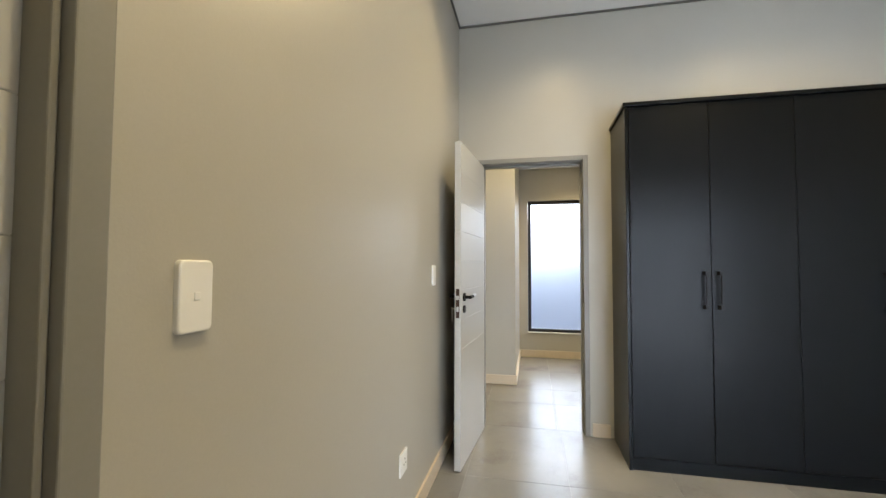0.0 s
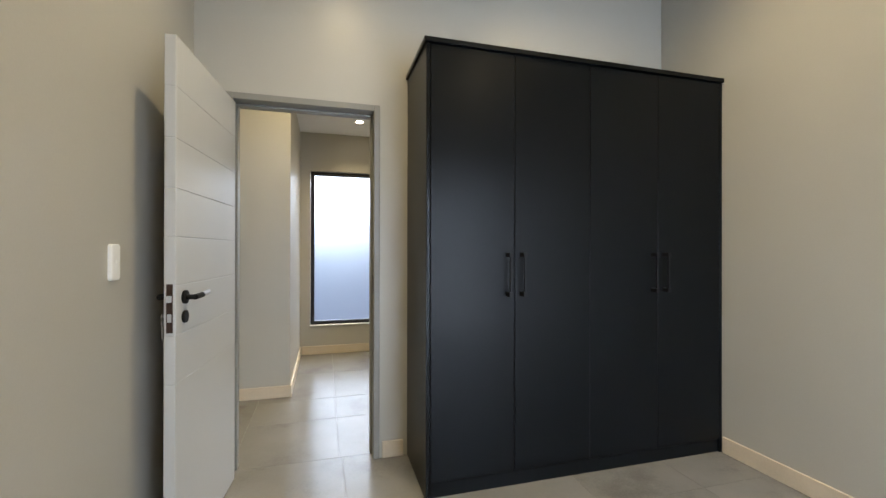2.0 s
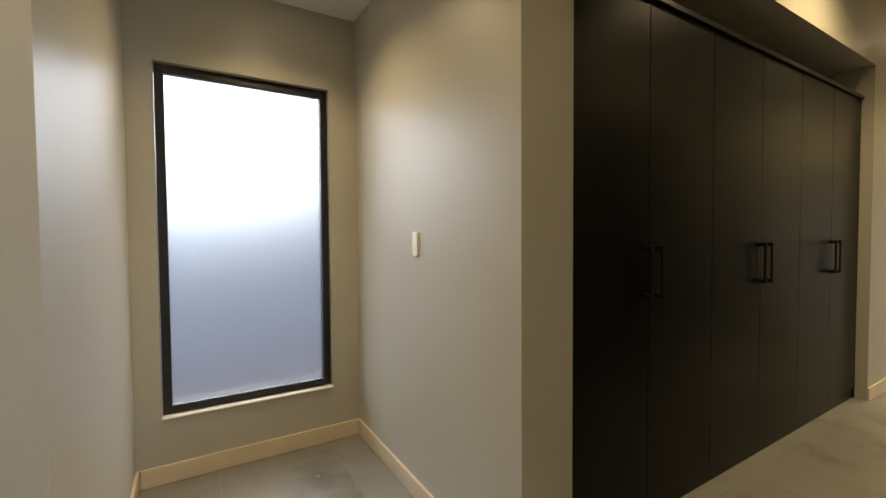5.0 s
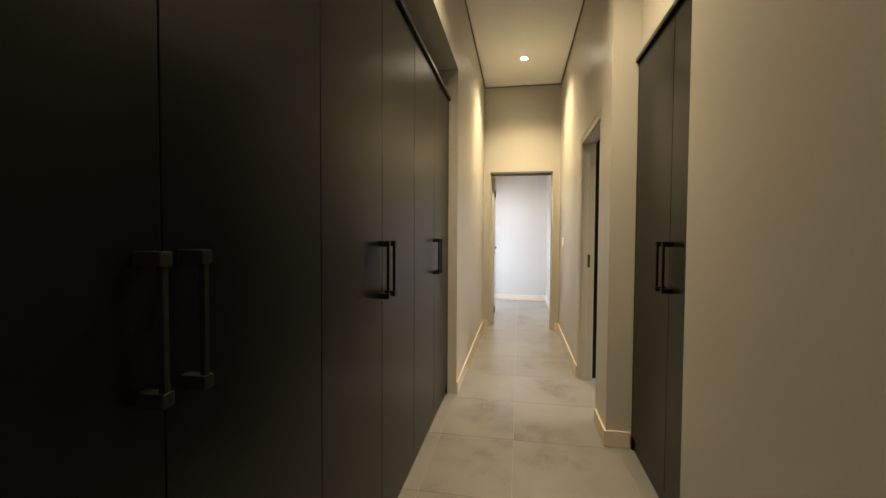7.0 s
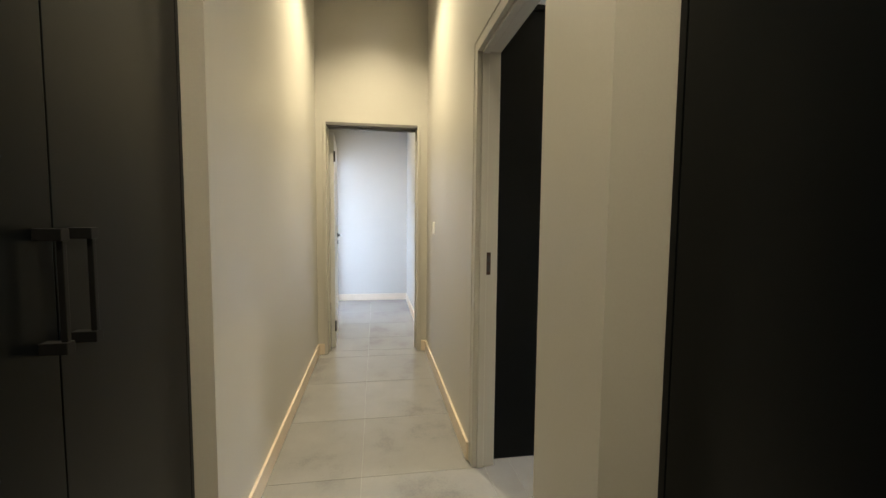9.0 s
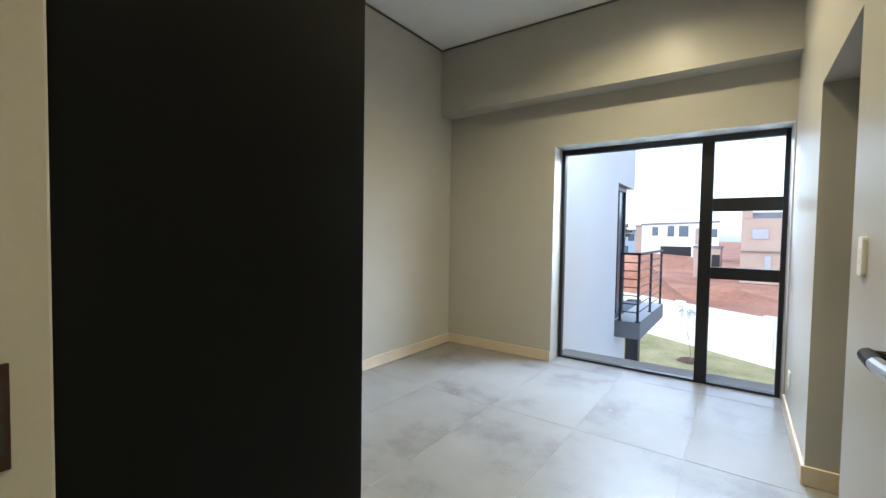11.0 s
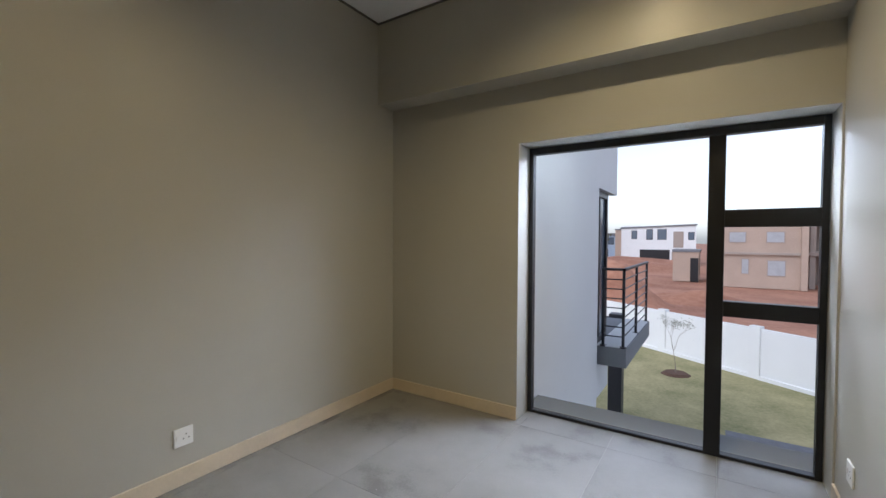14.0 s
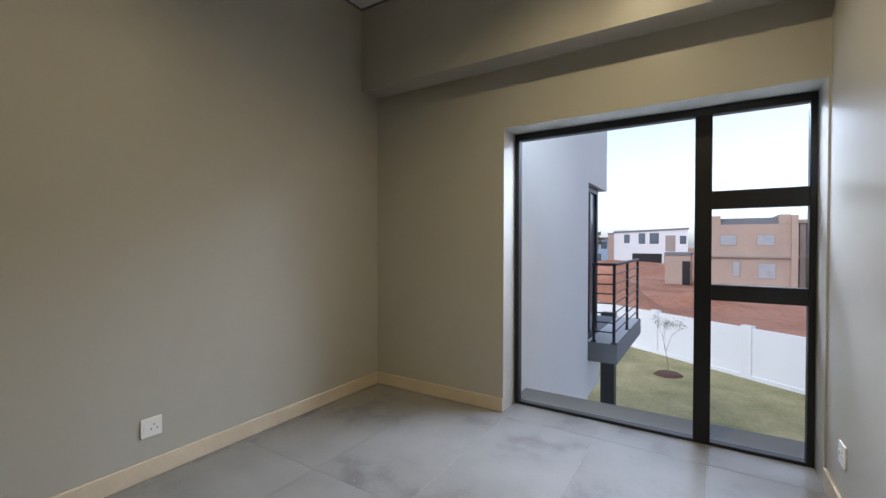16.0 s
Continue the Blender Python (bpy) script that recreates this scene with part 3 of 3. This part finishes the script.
def garden_wall():
    w = thing("garden_wall", "white plastered garden wall with piers", "wall", kind="structure")
    a, b = Vector((13.0, -17.4, 0)), Vector((-6.0, -4.65, 0))
    d = (b - a).normalized()
    n = 7
    L = (b - a).length / n
    ang = math.degrees(math.atan2(d.y, d.x))
    for k in range(n):
        p = a + d * (L * k)
        o = part("wall_panel", boxes((0.16, -0.07, G - 0.2, L - 0.16, 0.07, G + 1.55), bevel=0.01), WHITEM, w)
        o.matrix_basis = pose(p.x, p.y, 0, 0, 0, ang)
        o = part("pier", boxes((-0.16, -0.11, G - 0.2, 0.16, 0.11, G + 1.62), bevel=0.01), WHITEM, w)
        o.matrix_basis = pose(p.x, p.y, 0, 0, 0, ang)
        o = part("footing", boxes((0.16, -0.12, G - 0.2, L - 0.16, 0.12, G + 0.12), bevel=0.01), WHITEM, w)
        o.matrix_basis = pose(p.x, p.y, 0, 0, 0, ang)


garden_wall()

# the house's own wing beside the bedroom window, with its balcony
wing = thing("house_wing", "white plastered upper wing of the house with a balcony door", "building", kind="structure")
part("wall", boxes((7.26, -1.72, -0.95, 10.9, 0.82, 3.6)), WHITEM, wing)
part("wall", boxes((7.26, -2.9, 2.04, 10.9, -1.72, 3.6)), WHITEM, wing)
part("wall", boxes((7.36, -2.9, -0.95, 10.9, -1.72, -0.38)), WHITEM, wing)
part("wall", boxes((7.9, -2.9, -0.12, 10.9, -1.72, 2.04)), WHITEM, wing)
bd = part("balcony_door", boxes((7.33, -2.62, -0.12, 7.40, -2.54, 2.04), (7.33, -1.80, -0.12, 7.40, -1.722, 2.04), (7.33, -2.54, 1.96, 7.40, -1.80, 2.04), (7.33, -2.54, -0.12, 7.40, -1.80, -0.04), (7.34, -2.2, -0.04, 7.39, -2.14, 1.96)), ALU, wing, "black aluminium balcony door")
part("pane", boxes((7.36, -2.54, -0.04, 7.37, -1.80, 1.96)), FARGL, bd)
bal = thing("balcony", "grey concrete balcony slab with dark metal railing", "balcony", kind="structure")
part("slab", boxes((6.93, -4.25, -0.38, 7.9, -1.93, -0.12), bevel=0.008), GREYP, bal)
part("topping", boxes((6.95, -4.23, -0.119, 7.32, -1.95, -0.106), bevel=0.003), WHITEM, bal, "pale screeded balcony floor")
rx, zt = 6.98, 0.93
pts = [(7.24, -1.98), (rx, -1.98), (rx, -3.05), (rx, -4.18)]
for x, y in pts:
    p = part("post", rod(bmesh.new(), (x, y, -0.12), (x, y, zt), 0.02, 10), RAIL, bal)
    part("base_plate", rod(bmesh.new(), (x, y, -0.12), (x, y, -0.105), 0.045, 14), RAIL, p)
for (xa, ya), (xb, yb) in zip(pts, pts[1:]):
    for z in (0.03, 0.16, 0.29, 0.42, 0.55, 0.68, 0.81):
        part("rail", rod(bmesh.new(), (xa, ya, z), (xb, yb, z), 0.009, 8), RAIL, bal)
    part("top_rail", boxes((min(xa, xb) - 0.025, min(ya, yb) - 0.025, zt, max(xa, xb) + 0.025, max(ya, yb) + 0.025, zt + 0.035), bevel=0.004), RAIL, bal)
col = thing("column", "slim dark column standing under the balcony wing", "column")
part("shaft", boxes((7.72, -6.5, G - 0.05, 8.02, -6.2, -0.38), bevel=0.01), RAIL, col)
part("base", boxes((7.69, -6.53, G - 0.05, 8.05, -6.17, G + 0.06), bevel=0.01), RAIL, col)
solid("ledge", boxes((5.3, 0.52, -0.12, 7.255, 0.815, -0.03), bevel=0.004), GREYP, "grey ledge outside the bedroom window", "ledge", kind="structure")


# young tree in the lawn
def young_tree(x, y):
    t = thing("young_tree", "thin bare young tree in a round soil bed", "tree", at=(x, y, G))
    rng = random.Random(5)
    bm, lv = bmesh.new(), bmesh.new()

    def grow(p, d, length, r, depth):
        for _ in range(3):
            q = p + d * (length / 3)
            rod(bm, p, q, r, 6, r * 0.85)
            p, r = q, r * 0.85
            d = (d + Vector((rng.uniform(-.15, .15), rng.uniform(-.15, .15), 0.03))).normalized()
        if depth == 0:
            for _ in range(9):
                c = p + Vector((rng.gauss(0, .07), rng.gauss(0, .07), rng.gauss(0, .07)))
                u = Vector((rng.gauss(0, 1), rng.gauss(0, 1), rng.gauss(0, 1))).normalized() * 0.028
                v = u.orthogonal().normalized() * 0.012
                lv.faces.new([lv.verts.new(c + k) for k in (-u, v, u, -v)])
            return
        for _ in range(3):
            e = (d + Vector((rng.uniform(-.8, .8), rng.uniform(-.8, .8), rng.uniform(0, .5)))).normalized()
            grow(p, e, length * rng.uniform(0.5, 0.75), r * 0.75, depth - 1)

    grow(Vector((0, 0, 0)), Vector((0.05, 0, 1)).normalized(), 0.75, 0.015, 3)
    part("trunk", bm, BARK, t)
    part("crown", lv, LEAF, t)


young_tree(6.945, -10.96)
bm = bmesh.new()
bmesh.ops.create_cone(bm, cap_ends=True, segments=28, radius1=0.42, radius2=0.30, depth=0.08, matrix=Matrix.Translation((6.945, -10.96, G + 0.03)))
for v in bm.verts:
    v.co += Vector((noise.noise(v.co * 5), noise.noise(v.co * 5 + Vector((9, 0, 0))), 0)) * 0.06
solid("tree_bed", bm, SOIL, "round bed of dark soil round the tree", "soil bed")

# earth mounds beyond the wall
def mound(x, y, rx, ry, h, seed):
    bm = bmesh.new()
    bmesh.ops.create_grid(bm, x_segments=30, y_segments=30, size=1)
    for v in bm.verts:
        r = min(1.0, math.hypot(v.co.x, v.co.y))
        n = noise.noise(Vector((v.co.x * 3 + seed, v.co.y * 3, seed))) * 0.25 + noise.noise(Vector((v.co.x * 9 + seed, v.co.y * 9, seed))) * 0.08
        v.co.z = h * (math.cos(r * math.pi) * 0.5 + 0.5) * (1 + n * 1.4) - 0.05
        v.co.x *= rx
        v.co.y *= ry
    ob = solid("earth_mound", bm, EARTH, "heap of loose red earth on the building site", "earth mound")
    ob.location = (x, y, G - 0.05)
    for p in ob.data.polygons:
        p.use_smooth = True


mound(12.2, -26, 4.5, 4, 3.0, 3)
mound(7.0, -30, 5, 3, 0.8, 8)
mound(16, -40, 7, 4, 1.2, 12)
mound(17, -62, 18, 9, 1.7, 21)


# ---- far houses ----
def house(name, label, at, turn, w, d, h, wallm, windows, door=None, roof_over=0.4, pitch=0.0, extra=(), framem=None, panem=None):
    """A two-storey house; its front looks along local +y. windows: (x, z, width, height)."""
    o = thing(name, label, "house", "far houses", at=at, turn=turn)
    part("wall", boxes((-w / 2, -d, 0, w / 2, 0, h), *extra), wallm, o)
    bm = bmesh.new()
    box(bm, -w / 2 - roof_over, -d - roof_over, h, w / 2 + roof_over, roof_over, h + 0.25)
    for v in bm.verts:
        v.co.z += pitch * (v.co.x + w / 2) / w
    part("roof", bm, ROOF, o)
    for x, z, ww, hh in windows:
        f = part("window", boxes((x - ww / 2, -0.02, z, x + ww / 2, 0.04, z + hh)), framem or ALU, o)
        part("pane", boxes((x - ww / 2 + 0.07, 0.0, z + 0.07, x + ww / 2 - 0.07, 0.05, z + hh - 0.07)), panem or FARGL, f)
    if door:
        x, ww, hh = door
        # Uncut wall: a black slab on it is coloured as the opening's shaded inside.
        part("garage_opening_shade", boxes((x - ww / 2, -0.02, 0, x + ww / 2, 0.05, hh)), ALU, o)
    return o


white = house("house", "distant white two-storey house with dark windows", (14.4, -76, G), 4, 11.4, 9, 6.6, WHITEM,
              [(3.6, 4.3, 0.9, 1.5), (1.2, 4.2, 1.0, 1.8), (-0.7, 4.2, 1.4, 1.8), (-5.0, 4.2, 0.9, 1.3)], (0.4, 4.6, 2.5), pitch=-0.5, roof_over=0.15)
# Flat slabs on the front, a recess's shade put into their darker colour.
part("upper_recess_shade", boxes((-3.9, -0.02, 2.9, -2.4, 0.05, 5.6)), TAN2, white)
part("lower_recess_shade", boxes((-4.0, -0.02, 0.6, -2.2, 0.05, 2.2)), TAN2, white)
house("house", "distant house tinted haze-blue beside bare trees", (25.0, -84, G), 5, 6, 8, 5.2, HAZE, [(-1.5, 3.2, 1.1, 1.4), (1.2, 3.2, 1.1, 1.4), (0, 0.8, 2, 1.4)])
house("house", "distant tan gabled house on the building site", (20.6, -82, G), 5, 3.4, 8, 6.0, TAN, [], roof_over=0.1)
tan = house("house", "unfinished tan plastered two-storey house", (2.85, -42, G), 0, 5.8, 8, 5.9, TAN,
            [(1.5, 4.0, 1.3, 1.0), (-1.2, 4.0, 1.3, 1.0), (-1.3, 1.1, 1.3, 1.4), (0.9, 1.2, 0.6, 1.4)], None, roof_over=0.0, framem=TAN2, panem=PALEGL)
part("cornice", boxes((-2.9, 0.0, 2.95, 2.9, 0.25, 3.15)), TAN2, tan)
for x in (-2.5, 2.5):
    part("parapet", boxes((x - 0.4, -8, 5.9, x + 0.4, 0.05, 6.7)), TAN, tan)
part("roof_ridge", boxes((-2.1, -7, 6.15, 2.1, -1, 6.5)), ROOF, tan)
part("pilaster", boxes((-3.35, -1.0, 0, -2.904, 0.4, 6.6)), TAN, tan)
house("house", "low tan outbuilding on bare earth", (8.5, -45, G), 0, 2.3, 4, 3.0, TAN, [], (-0.75, 0.7, 2.4), roof_over=0.08)
frame_ = thing("half_built_house", "open concrete frame of a half-built house", "house", at=(-3.7, -44, G))
for x in (-2.6, 0.0, 2.6):
    for y in (0.0, -4.0):
        part("column", boxes((x - 0.2, y - 0.2, 0, x + 0.2, y + 0.2, 6.0)), TAN2, frame_)
for z in (2.9, 6.0):
    part("slab", boxes((-3, -4.4, z, 3, 0.4, z + 0.3)), TAN2, frame_)
part("back_wall", boxes((-3, -4.4, 0, 3, -4.2, 6.0)), TAN2, frame_)
house("house", "distant white house on the estate", (-22, -90, G), 0, 14, 9, 6.5, WHITEM, [(-4, 4, 1.6, 1.6), (0, 4, 1.6, 1.6), (4, 4, 1.6, 1.6), (-3, 0.8, 2, 1.6)], (3, 4, 2.4))
# Backdrop block added behind the frosted glass to turn its lower part bluish.
house("house", "blue-grey house block added as backdrop beyond the frosted window", (1.5, 16.2, G), 180, 22, 6, 5.5, HAZE, [], roof_over=0.2)


def far_tree(x, y, h, seed):
    t = thing("tree", "hazy distant dull green tree", "tree", "far trees", at=(x, y, G))
    rng = random.Random(seed)
    bm = bmesh.new()
    rod(bm, (0, 0, 0), (0, 0, h * 0.6), 0.22, 8, 0.1)
    for k in range(7):
        a = rng.uniform(0, 6.28)
        rod(bm, (0, 0, h * rng.uniform(.35, .55)), (math.cos(a) * h * .3, math.sin(a) * h * .3, h * rng.uniform(.6, .9)), 0.09, 6, 0.03)
    part("trunk", bm, BARK, t)
    lv = bmesh.new()
    for k in range(420):
        a, r, z = rng.uniform(0, 6.28), h * 0.36 * math.sqrt(rng.random()), h * rng.uniform(0.42, 1.0)
        r *= 1.15 - abs(z / h - 0.68) * 1.8
        c = Vector((r * math.cos(a), r * math.sin(a), z))
        u = Vector((rng.gauss(0, 1), rng.gauss(0, 1), rng.gauss(0, 1))).normalized() * 0.35
        v = u.orthogonal().normalized() * 0.2
        lv.faces.new([lv.verts.new(c + q) for q in (-u, v, u, -v)])
    part("crown", lv, LEAF, t)


far_tree(24, -72, 7.5, 1)
far_tree(30, -95, 8, 2)
far_tree(-6, -110, 8, 3)


# ---- floor tiles ----
def tiles(x0, y0, x1, y1, ox, oy, tw=0.6, tl=1.2):
    """Rectified tiles 0.6 by 1.2 m over one rectangle of floor, cut at its edges, with narrow joints."""
    floor = bpy.data.objects["floor"]
    cache = {}
    i0, j0 = math.floor((x0 - ox) / tw), math.floor((y0 - oy) / tl)
    i = i0
    while ox + i * tw < x1:
        j = j0
        while oy + j * tl < y1:
            a, b = max(x0, ox + i * tw), min(x1, ox + (i + 1) * tw)
            c, d = max(y0, oy + j * tl), min(y1, oy + (j + 1) * tl)
            if b - a > 0.02 and d - c > 0.02:
                key = (round(b - a, 3), round(d - c, 3))
                if key not in cache:
                    cache[key] = mesh_of("tile", boxes((-key[0] / 2 + 0.001, -key[1] / 2 + 0.001, -0.0017, key[0] / 2 - 0.001, key[1] / 2 - 0.001, 0.0), bevel=0.0005), TILE)
                o = new("tile", cache[key])
                o.parent = floor
                o.location = ((a + b) / 2, (c + d) / 2, 0)
            j += 1
        i += 1


tiles(0.74, 0.97, 3.77, 4.99, 0.92, 0.55)
tiles(0.0, 4.99, 8.28, 6.05, 0.90, 4.4)
tiles(0.0, 6.05, 2.31, 7.6, 0.90, 4.4)
tiles(2.55, 6.05, 5.765, 6.16, 0.90, 4.4)
tiles(3.985, 4.88, 5.13, 4.99, 0.90, 4.4)
tiles(5.41, 0.97, 8.38, 4.99, 5.32, 0.05)
tiles(8.28, 5.06, 10.74, 6.2, 0.90, 4.4)
tiles(3.87, 1.55, 5.41, 4.3, 4.0, 1.5)
